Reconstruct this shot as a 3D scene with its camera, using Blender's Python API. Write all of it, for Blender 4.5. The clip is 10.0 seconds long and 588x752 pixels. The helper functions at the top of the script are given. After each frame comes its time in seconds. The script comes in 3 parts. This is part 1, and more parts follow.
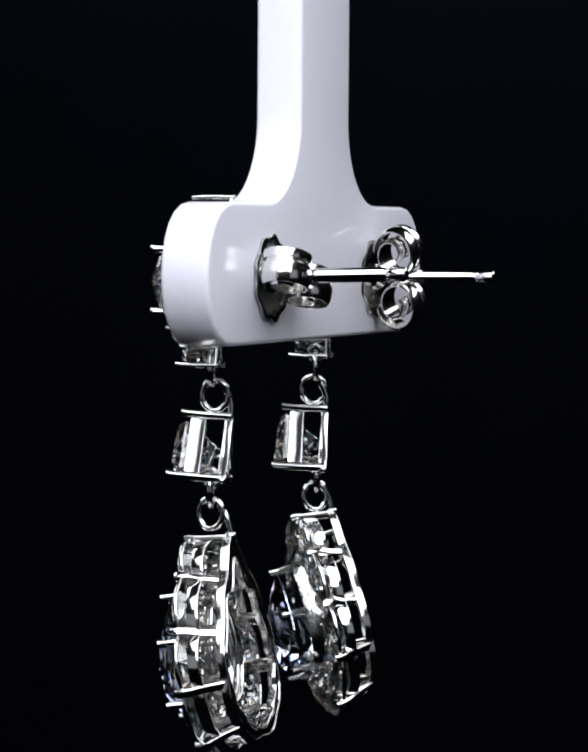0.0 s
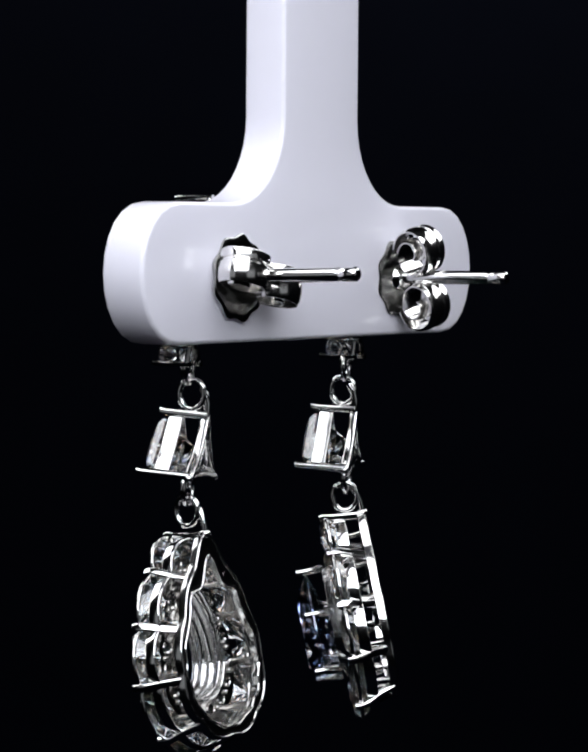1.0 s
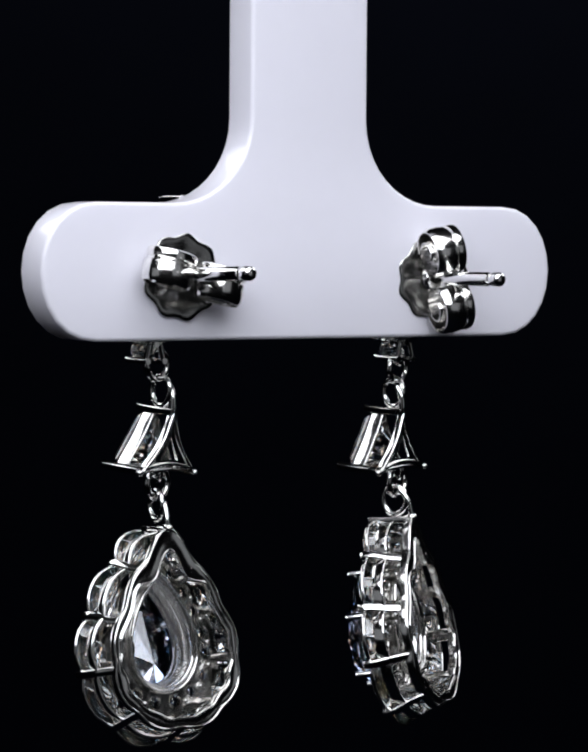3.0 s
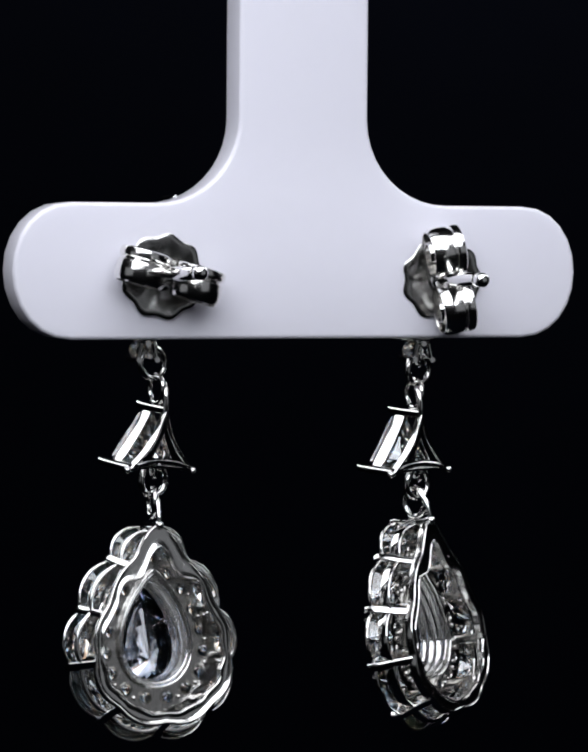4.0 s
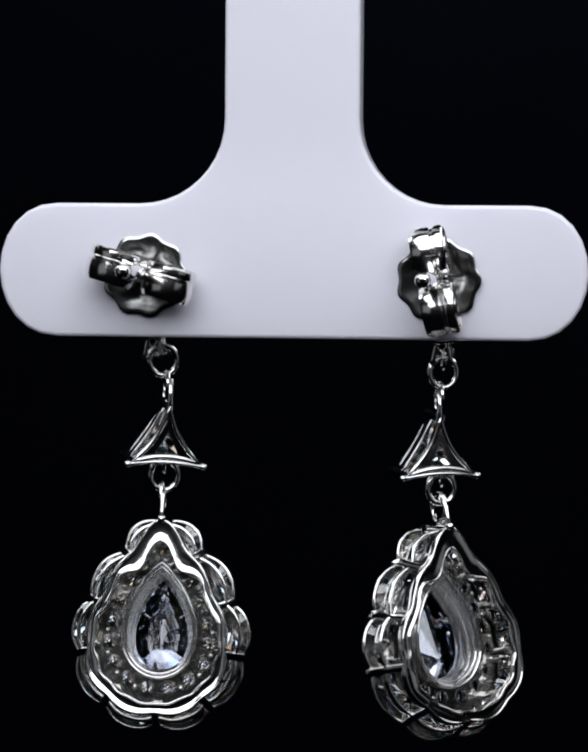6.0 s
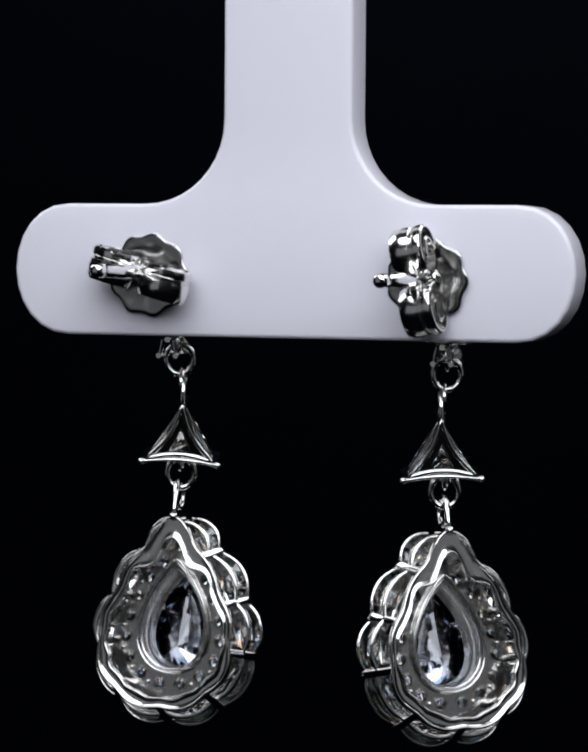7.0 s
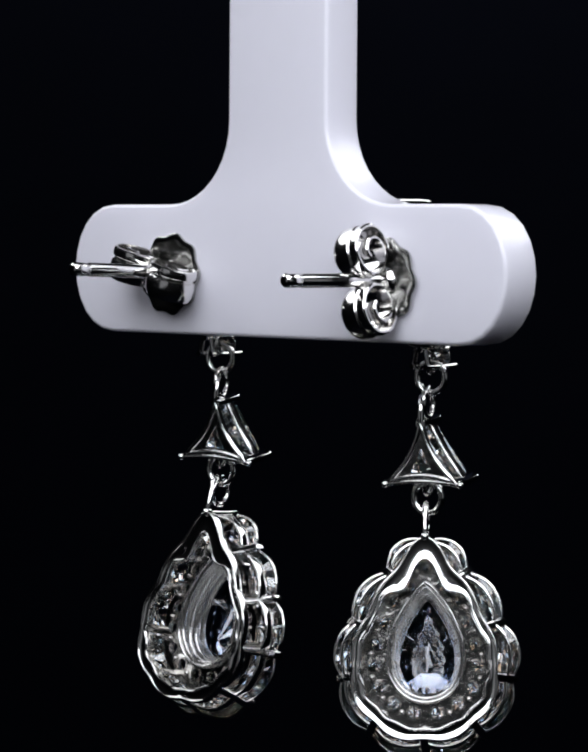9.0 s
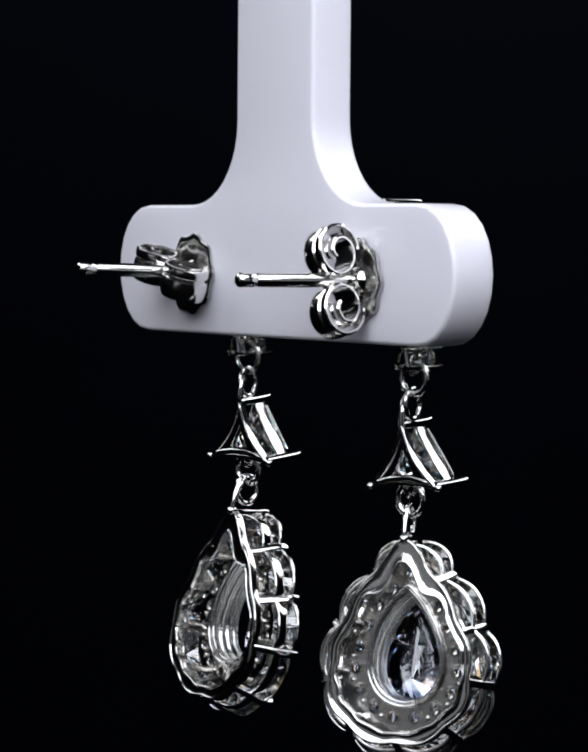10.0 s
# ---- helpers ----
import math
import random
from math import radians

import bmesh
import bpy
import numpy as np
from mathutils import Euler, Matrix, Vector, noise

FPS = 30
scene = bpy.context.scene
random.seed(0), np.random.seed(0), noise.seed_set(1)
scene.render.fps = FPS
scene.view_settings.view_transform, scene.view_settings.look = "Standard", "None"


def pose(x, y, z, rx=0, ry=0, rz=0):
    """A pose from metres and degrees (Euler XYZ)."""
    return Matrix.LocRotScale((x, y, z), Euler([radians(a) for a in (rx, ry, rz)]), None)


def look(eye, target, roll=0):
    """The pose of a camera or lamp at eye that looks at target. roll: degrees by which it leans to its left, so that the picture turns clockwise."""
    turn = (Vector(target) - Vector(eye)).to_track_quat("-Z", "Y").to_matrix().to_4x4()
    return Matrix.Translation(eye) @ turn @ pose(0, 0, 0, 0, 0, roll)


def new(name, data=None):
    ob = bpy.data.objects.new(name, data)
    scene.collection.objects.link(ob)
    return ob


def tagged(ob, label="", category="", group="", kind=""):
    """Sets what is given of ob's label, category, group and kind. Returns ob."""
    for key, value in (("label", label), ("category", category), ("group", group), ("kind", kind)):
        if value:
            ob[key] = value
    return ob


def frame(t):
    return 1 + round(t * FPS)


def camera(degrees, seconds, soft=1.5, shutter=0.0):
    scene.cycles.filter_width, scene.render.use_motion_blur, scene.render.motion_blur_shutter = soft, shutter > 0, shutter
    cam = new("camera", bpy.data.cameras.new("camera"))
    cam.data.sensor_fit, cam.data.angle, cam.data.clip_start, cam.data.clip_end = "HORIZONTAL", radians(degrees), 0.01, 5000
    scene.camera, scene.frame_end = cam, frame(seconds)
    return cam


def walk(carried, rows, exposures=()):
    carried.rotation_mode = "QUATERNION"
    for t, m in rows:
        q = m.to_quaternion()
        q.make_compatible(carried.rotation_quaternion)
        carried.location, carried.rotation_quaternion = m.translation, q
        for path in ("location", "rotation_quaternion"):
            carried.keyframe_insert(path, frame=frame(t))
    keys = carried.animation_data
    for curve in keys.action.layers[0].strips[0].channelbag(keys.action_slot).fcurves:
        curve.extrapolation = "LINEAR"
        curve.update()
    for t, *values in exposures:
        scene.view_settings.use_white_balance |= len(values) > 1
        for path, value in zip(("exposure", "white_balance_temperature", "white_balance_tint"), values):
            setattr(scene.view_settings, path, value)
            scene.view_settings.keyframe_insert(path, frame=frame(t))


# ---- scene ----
MM = 0.001
cam = camera(11.98, 10.0, soft=2.9)
EYE = pose(-0.15 * MM, -186.3 * MM, 2.59 * MM, 90 - 2.94, 0, 0) @ pose(0, 0, 0, 0, 0, 0.42)
SHAKE = [(0, -0.05), (0.5, -0.12), (1, -0.06), (1.5, 0.08), (2, -0.1), (2.5, 0.05), (3.2, 0.03), (4, 0.02), (4.5, 0.0), (5, 0.13), (5.5, 0.06), (6.2, -0.03),
         (7, -0.11), (7.5, -0.02), (8, -0.04), (8.5, -0.04), (9, -0.05), (9.5, -0.11), (10, -0.12)]
walk(cam, [(t, pose(dx * MM, 0, 0) @ EYE) for t, dx in SHAKE], [(0, 0.3), (1, 0.17), (2.5, 0.08), (5.5, -0.2), (7.5, -0.22), (10, 0.05)])

# ---------------------------------------------------------------- light
world = bpy.data.worlds.new("dark_studio")
scene.world = world
world.use_nodes = True
world.node_tree.nodes["Background"].inputs["Color"].default_value = (0.55, 0.65, 1.0, 1)
world.node_tree.nodes["Background"].inputs["Strength"].default_value = 0.003


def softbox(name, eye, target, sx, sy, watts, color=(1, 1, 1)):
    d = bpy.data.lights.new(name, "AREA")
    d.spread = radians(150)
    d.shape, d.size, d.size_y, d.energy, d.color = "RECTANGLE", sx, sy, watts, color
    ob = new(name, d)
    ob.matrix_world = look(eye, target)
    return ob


# lamps out of view, worked out from reflections and the acrylic's shading
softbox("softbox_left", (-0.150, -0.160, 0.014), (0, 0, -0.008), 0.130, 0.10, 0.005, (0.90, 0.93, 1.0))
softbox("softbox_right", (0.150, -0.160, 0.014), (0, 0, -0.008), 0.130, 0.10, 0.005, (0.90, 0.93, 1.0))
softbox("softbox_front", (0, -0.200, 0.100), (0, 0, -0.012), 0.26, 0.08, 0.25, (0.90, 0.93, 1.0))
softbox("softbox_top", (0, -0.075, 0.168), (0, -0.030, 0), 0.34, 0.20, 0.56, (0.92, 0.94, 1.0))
# added fills, unseen, that brighten the stones from behind
softbox("rear_fill_left", (-0.17, 0.08, 0.135), (0, 0, -0.015), 0.16, 0.10, 0.11, (0.93, 0.95, 1.0))
softbox("rear_fill_right", (0.17, 0.08, 0.135), (0, 0, -0.015), 0.16, 0.10, 0.11, (0.93, 0.95, 1.0))
# unseen lamp added only to lift the upper backdrop
softbox("backdrop_fill", (0.05, 0.26, 0.172), (0.05, 0.33, 0.10), 0.24, 0.03, 0.6, (0.90, 0.94, 1.0))


# ---------------------------------------------------------------- materials
def material(name, color, rough, metal=0.0, rough_var=0.0, bump=0.0, scale=900.0, coat=0.0, color_var=0.0):
    """A principled surface with noise in its roughness, tone and relief at two scales."""
    m = bpy.data.materials.new(name)
    m.use_nodes = True
    nt = m.node_tree
    b = nt.nodes["Principled BSDF"]
    b.inputs["Base Color"].default_value = (*color, 1)
    b.inputs["Roughness"].default_value = rough
    b.inputs["Metallic"].default_value = metal
    b.inputs["Coat Weight"].default_value = coat
    b.inputs["Coat Roughness"].default_value = 0.04
    co = nt.nodes.new("ShaderNodeTexCoord")
    fine = nt.nodes.new("ShaderNodeTexNoise")
    fine.inputs["Scale"].default_value, fine.inputs["Detail"].default_value = scale, 4
    broad = nt.nodes.new("ShaderNodeTexNoise")
    broad.inputs["Scale"].default_value, broad.inputs["Detail"].default_value = scale / 8, 2
    for n in (fine, broad):
        nt.links.new(co.outputs["Object"], n.inputs["Vector"])
    if rough_var:
        r = nt.nodes.new("ShaderNodeMapRange")
        r.inputs["To Min"].default_value = max(0.0, rough - rough_var)
        r.inputs["To Max"].default_value = rough + rough_var
        nt.links.new(broad.outputs["Fac"], r.inputs["Value"])
        nt.links.new(r.outputs["Result"], b.inputs["Roughness"])
    if color_var:
        mix = nt.nodes.new("ShaderNodeMix")
        mix.data_type = "RGBA"
        mix.inputs["A"].default_value = (*[c * (1 - color_var) for c in color], 1)
        mix.inputs["B"].default_value = (*[min(1, c * (1 + color_var)) for c in color], 1)
        nt.links.new(fine.outputs["Fac"], mix.inputs["Factor"])
        nt.links.new(mix.outputs["Result"], b.inputs["Base Color"])
    if bump:
        bp = nt.nodes.new("ShaderNodeBump")
        bp.inputs["Strength"].default_value, bp.inputs["Distance"].default_value = bump, 0.00005
        nt.links.new(fine.outputs["Fac"], bp.inputs["Height"])
        nt.links.new(bp.outputs["Normal"], b.inputs["Normal"])
    return m


def gem_material(name, ior, color=(1, 1, 1)):
    m = bpy.data.materials.new(name)
    m.use_nodes = True
    nt = m.node_tree
    out = nt.nodes["Material Output"]
    nt.nodes.remove(nt.nodes["Principled BSDF"])
    last = None
    for off, tint in ((-0.03, (0.6, 0.5, 0.4)), (0.04, (0.4, 0.5, 0.6))):
        glass = nt.nodes.new("ShaderNodeBsdfGlass")      # the warm and the cool half bend by their own index
        glass.inputs["Color"].default_value = (*[a * b for a, b in zip(color, tint)], 1)
        glass.inputs["Roughness"].default_value = 0.0
        glass.inputs["IOR"].default_value = ior + off
        if last is None:
            last = glass
            continue
        add = nt.nodes.new("ShaderNodeAddShader")
        nt.links.new(last.outputs[0], add.inputs[0])
        nt.links.new(glass.outputs[0], add.inputs[1])
        last = add
    nt.links.new(last.outputs[0], out.inputs["Surface"])
    return m


ACRYLIC = material("white_acrylic", (0.80, 0.79, 0.87), 0.38, 0, 0.05, 0.02, 700, coat=0.6, color_var=0.01)
ACRYLIC.node_tree.nodes["Principled BSDF"].inputs["Specular IOR Level"].default_value = 0.3
ACRYLIC.node_tree.nodes["Principled BSDF"].inputs["Subsurface Weight"].default_value = 0.25
ACRYLIC.node_tree.nodes["Principled BSDF"].inputs["Subsurface Radius"].default_value = (1, 1, 1)
ACRYLIC.node_tree.nodes["Principled BSDF"].inputs["Subsurface Scale"].default_value = 0.0012
SILVER = material("polished_silver", (0.82, 0.815, 0.80), 0.11, 1, 0.05, 0.2, 1500)
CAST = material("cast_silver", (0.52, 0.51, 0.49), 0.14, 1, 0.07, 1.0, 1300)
GRAIN = material("beaded_silver", (0.70, 0.70, 0.69), 0.18, 1, 0.06, 0.6, 4000)
HAMMERED = material("uneven_silver", (0.72, 0.715, 0.70), 0.12, 1, 0.05, 0.4, 900)
SATIN = material("satin_silver", (0.86, 0.85, 0.83), 0.14, 1, 0.06, 0.3, 1200)
# silver whose colour is lowered to hold the dark surroundings the disc mirrors
DARK_MIRROR = material("dark_reflection_silver", (0.40, 0.40, 0.39), 0.17, 1, 0.08, 0.5, 900)
GEM = gem_material("clear_stone", 2.17)
FIRE = gem_material("clear_pear_stone", 2.15, (0.92, 0.94, 1.0))
DARK = material("dark_cloth", (0.0011, 0.0014, 0.0029), 0.95, 0, 0, 0.2, 60, color_var=0.2)
DARK.node_tree.nodes["Principled BSDF"].inputs["Specular IOR Level"].default_value = 0.02


# ---------------------------------------------------------------- mesh tools (in millimetres)
def mesh_of(name, bm, mat, smooth=True):
    bmesh.ops.recalc_face_normals(bm, faces=bm.faces)
    me = bpy.data.meshes.new(name)
    bm.to_mesh(me)
    bm.free()
    me.transform(Matrix.Scale(MM, 4))
    me.materials.append(mat)
    for f in me.polygons:
        f.use_smooth = smooth
    if smooth:
        me.set_sharp_from_angle(angle=radians(56))
    return me


def part(name, me, parent, m=None, label=""):
    """A mesh as one part under a thing or under another part."""
    ob = new(name, me)
    ob.parent = parent
    if m is not None:
        ob.matrix_basis = m
    return tagged(ob, label=label)


def mm(x, y, z, rx=0, ry=0, rz=0):
    return pose(x * MM, y * MM, z * MM, rx, ry, rz)


def sweep(bm, path, section, closed=True, up=None):
    """Sweep a closed section of (side, up) points along a path. up: a fixed second axis, or None for a turning frame."""
    n, rings = len(path), []
    path = [Vector(p) for p in path]
    last = None
    for i, p in enumerate(path):
        a = path[(i - 1) % n] if closed or i else p
        b = path[(i + 1) % n] if closed or i < n - 1 else p
        d = (b - a).normalized()
        if up is not None:
            v = Vector(up)
            s = d.cross(v).normalized()
        else:
            v = last if last is not None else (Vector((0, 1, 0)) if abs(d.y) < 0.9 else Vector((1, 0, 0)))
            v = (v - d * v.dot(d)).normalized()
            last = v
            s = d.cross(v)
        rings.append([bm.verts.new(p + s * x + v * y) for x, y in section])
    k = len(section)
    for i in range(n if closed else n - 1):
        r, q = rings[i], rings[(i + 1) % n]
        for j in range(k):
            bm.faces.new((r[j], r[(j + 1) % k], q[(j + 1) % k], q[j]))
    if not closed:
        bm.faces.new(rings[0][::-1])
        bm.faces.new(rings[-1])


def disc(r, n=8):
    return [(r * math.cos(2 * math.pi * k / n), r * math.sin(2 * math.pi * k / n)) for k in range(n)]


def slab(w, h, c=0.25):
    """A rectangle with clipped corners, centred."""
    a, b, e = w / 2, h / 2, c * min(w, h)
    return [(a, -b + e), (a, b - e), (a - e, b), (-a + e, b), (-a, b - e), (-a, -b + e), (-a + e, -b), (a - e, -b)]


def rounded(w, h, r):
    """A rectangle with rounded corners, centred."""
    out = []
    for cx, cy, a0 in ((1, 1, 0), (-1, 1, 90), (-1, -1, 180), (1, -1, 270)):
        for k in range(4):
            a = radians(a0 + 30 * k)
            out.append((cx * (w / 2 - r) + r * math.cos(a), cy * (h / 2 - r) + r * math.sin(a)))
    return out


def tube(path, r, closed=True, n=8):
    bm = bmesh.new()
    sweep(bm, path, disc(r, n), closed)
    return bm


def lathe(profile, n=20):
    """Turn (radius, along) pairs round the y axis."""
    bm = bmesh.new()
    rings = [[bm.verts.new((r * math.cos(2 * math.pi * k / n), y, r * math.sin(2 * math.pi * k / n))) for k in range(n)] for r, y in profile]
    for a, b in zip(rings, rings[1:]):
        for k in range(n):
            bm.faces.new((a[k], a[(k + 1) % n], b[(k + 1) % n], b[k]))
    bm.faces.new(rings[0])
    bm.faces.new(rings[-1][::-1])
    return bm


def drop_curve(t, half, top, height, m):
    """A point of a teardrop: t from 0 (tip) round to 2 pi."""
    peak = max(math.sin(a) * math.sin(a / 2) ** m for a in [k * 0.02 for k in range(1, 157)])
    s = math.sin(t) * abs(math.sin(t / 2)) ** m / peak
    return Vector((half * s, 0, top - height * (1 - math.cos(t)) / 2))


def gem(outline, depth, crown, table=0.55, centre=(0, 0), fan=False):
    """A brilliant-cut stone. outline(a): its girdle in the x, z plane; the table faces +y."""
    bm = bmesh.new()
    cx, cz = centre

    def ring(scale, y, n, off):
        pts = [outline(2 * math.pi * (k + off) / n) for k in range(n)]
        return [bm.verts.new((cx + (x - cx) * scale, y, cz + (z - cz) * scale)) for x, z in pts]

    t8, c8 = ring(table, crown, 8, 0), ring(0.82, crown * 0.6, 8, 0.5)
    g1, g2 = ring(1, 0.04 * depth, 16, 0), ring(1, -0.02 * depth, 16, 0)
    p8 = [] if fan else ring(0.42, -depth * 0.66, 8, 0.5)
    tip = bm.verts.new((cx, -depth, cz))
    bm.faces.new(t8)
    for k in range(8):
        j, h = (k + 1) % 8, (k - 1) % 8
        bm.faces.new((t8[k], t8[j], c8[k]))
        bm.faces.new((t8[k], c8[k], g1[2 * k]))
        bm.faces.new((t8[k], g1[2 * k], c8[h]))
        bm.faces.new((c8[k], g1[2 * k + 1], g1[2 * k]))
        bm.faces.new((c8[k], g1[(2 * k + 2) % 16], g1[2 * k + 1]))
        if fan:                        # long plain facets down to the point
            bm.faces.new((tip, g2[2 * k], g2[2 * k + 1]))
            bm.faces.new((tip, g2[2 * k + 1], g2[(2 * k + 2) % 16]))
            continue
        bm.faces.new((p8[k], g2[2 * k], g2[2 * k + 1]))
        bm.faces.new((p8[k], g2[2 * k + 1], g2[(2 * k + 2) % 16]))
        bm.faces.new((tip, g2[2 * k], p8[k]))
        bm.faces.new((tip, p8[h], g2[2 * k]))
    for k in range(16):
        j = (k + 1) % 16
        bm.faces.new((g1[k], g1[j], g2[j], g2[k]))
    return bm


def oval(rx, rz):
    return lambda a: (rx * math.cos(a), rz * math.sin(a))


# ---------------------------------------------------------------- the dark box around
def slab_box(name, lo, hi, mat, label):
    bm = bmesh.new()
    bmesh.ops.create_cube(bm, size=1)
    for v in bm.verts:
        v.co = Vector([lo[i] if v.co[i] < 0 else hi[i] for i in range(3)])
    return tagged(new(name, mesh_of(name, bm, mat, False)), label, "wall", kind="structure")


BX, Y0, Y1, Z0, Z1 = 320, -420, 330, -200, 175
slab_box("backdrop", (-BX, Y1, Z0), (BX, Y1 + 10, Z1), DARK, "dark blue-black cloth backdrop behind the jewellery")
slab_box("wall_west", (-BX - 10, Y0, Z0), (-BX, Y1, Z1), DARK, "plain dark studio wall")
slab_box("wall_east", (BX, Y0, Z0), (BX + 10, Y1, Z1), DARK, "plain dark studio wall")
slab_box("wall_south", (-BX, Y0 - 10, Z0), (BX, Y0, Z1), DARK, "plain dark studio wall")
slab_box("floor", (-BX, Y0, Z0 - 10), (BX, Y1, Z0), DARK, "plain dark studio floor")
slab_box("ceiling", (-BX, Y0, Z1), (BX, Y1, Z1 + 10), DARK, "plain dark studio ceiling")


# ---------------------------------------------------------------- the display holder
HX, HY, HT = -0.215, -0.42, 3.15      # its centre against the turning axis, and its thickness
FRONT, BACK = HY + HT / 2, HY - HT / 2


def holder():
    half, hw, hh, fil, endx = 19.5, 4.45, 4.42, 5.6, 3.9
    right = []
    for k in range(13):                # rounded end, from below to above
        a = -math.pi / 2 + math.pi * k / 12
        right.append((half - endx + endx * abs(math.cos(a)) ** 0.92, hh * math.sin(a)))
    for k in range(11):                # hollow curve up into the stem
        a = -math.pi / 2 - math.pi / 2 * k / 10
        right.append((hw + fil + fil * math.cos(a), hh + fil + fil * math.sin(a)))
    right.append((hw, Z1 - 0.5))
    outline = right + [(-x, z) for x, z in right[::-1]]
    bm = bmesh.new()
    f = bm.faces.new([bm.verts.new((x, -HT / 2, z)) for x, z in outline])
    ext = bmesh.ops.extrude_face_region(bm, geom=[f])
    bmesh.ops.translate(bm, verts=[v for v in ext["geom"] if isinstance(v, bmesh.types.BMVert)], vec=(0, HT, 0))
    rim = [e for e in bm.edges if abs(e.verts[0].co.y - e.verts[1].co.y) < 1e-6 and len(e.link_faces) == 2]
    bmesh.ops.bevel(bm, geom=rim, offset=0.28, segments=5, profile=0.5, affect="EDGES")
    me = mesh_of("earring_holder", bm, ACRYLIC)
    me.set_sharp_from_angle(angle=radians(40))
    ob = new("earring_holder", me)
    return tagged(ob, "glossy white acrylic T-shaped earring holder hanging stem upward", "jewellery stand")


# ---------------------------------------------------------------- an earring back
def scroll(side):
    """One rolled wing of the strap, in the plane of u (x) and outward (-y)."""
    path = []
    for k in range(60):
        a = radians(-90 + 600 * k / 59)
        r = 1.0 if a < math.pi else 1.0 - 0.62 * min(1.0, (a - math.pi) / radians(230)) - 0.04 * (a - math.pi) / radians(330)
        path.append((side * (1.88 + 1.55 * r * math.cos(a)), -(1.6 + 1.38 * r * math.sin(a)), 0))
    w = 1.1
    outer = [(0.02, 1.0), (0.12, 0.93), (0.16, 0.7), (0.12, 0.46), (0.0, 0.38), (0.0, 0.28), (0.13, 0.2), (0.18, -0.25), (0.13, -0.75), (0.03, -0.93), (0.0, -1.0)]
    section = [(-0.08, -w), (-0.08, w)] + [(x, y * w) for x, y in outer]
    if side > 0:
        section = [(-x, y) for x, y in section]
    bm = bmesh.new()
    sweep(bm, path, section, closed=False, up=(0, 0, 1))
    return bm


def earring_back(m, turn):
    ob = tagged(new("butterfly_clutch"), "polished silver butterfly clutch pushed onto an earring post", "clutch", "clutches on the posts")
    n, rings = 72, []
    bm = bmesh.new()
    for y, s in ((0.0, 0.9), (-0.06, 1.0), (-0.2, 1.0), (-0.25, 0.965), (-0.235, 0.86), (-0.17, 0.68), (-0.11, 0.5), (-0.08, 0.3)):
        rings.append([bm.verts.new((s * 2.72 * (1 + 0.045 * math.cos(9 * 2 * math.pi * k / n)) * math.cos(2 * math.pi * k / n), y,
                                    s * 2.72 * (1 + 0.045 * math.cos(9 * 2 * math.pi * k / n)) * math.sin(2 * math.pi * k / n))) for k in range(n)])
    for a, b in zip(rings, rings[1:]):
        for k in range(n):
            bm.faces.new((a[k], a[(k + 1) % n], b[(k + 1) % n], b[k]))
    bm.faces.new(rings[0])
    bm.faces.new(rings[-1])
    part("disc", mesh_of("disc", bm, DARK_MIRROR), ob, label="scalloped polished disc, coloured dark for the dark room it mirrors")
    for side in (1, -1):
        me = mesh_of("scroll", scroll(side), SATIN)
        me.set_sharp_from_angle(angle=radians(35))
        part("scroll", me, ob, mm(0, -0.25, 0, 0, turn, 0), "rolled strap wing")
    part("collar", mesh_of("collar", lathe([(0.5, -0.1), (0.95, -0.12), (0.8, -0.5), (0.6, -0.62), (0.5, -0.6)], 16), SILVER), ob)
    ob.matrix_basis = m
    return ob


# ---------------------------------------------------------------- the drop
BAR_T = [radians(a) for a in (0, 47, 78, 109, 146, 180, 214, 251, 282, 313)]
OUT = dict(half=5.68, top=0.35, height=14.05, m=0.65)
RAIL = dict(half=4.5, top=0.0, height=12.75, m=1.05)
FLOOR = 2.0                            # depth of the pierced plate behind the back ring


def outward(t, c):
    d = drop_curve(t + 0.01, **c) - drop_curve(t - 0.01, **c)
    return Vector((-d.z, 0, d.x)).normalized()


def lobes(t):
    """0 at a bar, 1 midway between two."""
    ts = BAR_T + [2 * math.pi]
    for a, b in zip(ts, ts[1:]):
        if a <= t <= b:
            return math.sin(math.pi * (t - a) / (b - a))
    return 0.0


def rail_path(c, y, wave, ywave, n=120, inset=0.0):
    pts = []
    for k in range(n):
        t = 2 * math.pi * (k + 0.5) / n
        p = drop_curve(t, **c) + outward(t, c) * (wave * (lobes(t) - 0.5) - inset)
        pts.append((p.x, y + ywave * lobes(t), p.z))
    return pts


MESH = {}


def shared(key, build=None):
    if key not in MESH:
        MESH[key] = build()
    return MESH[key]


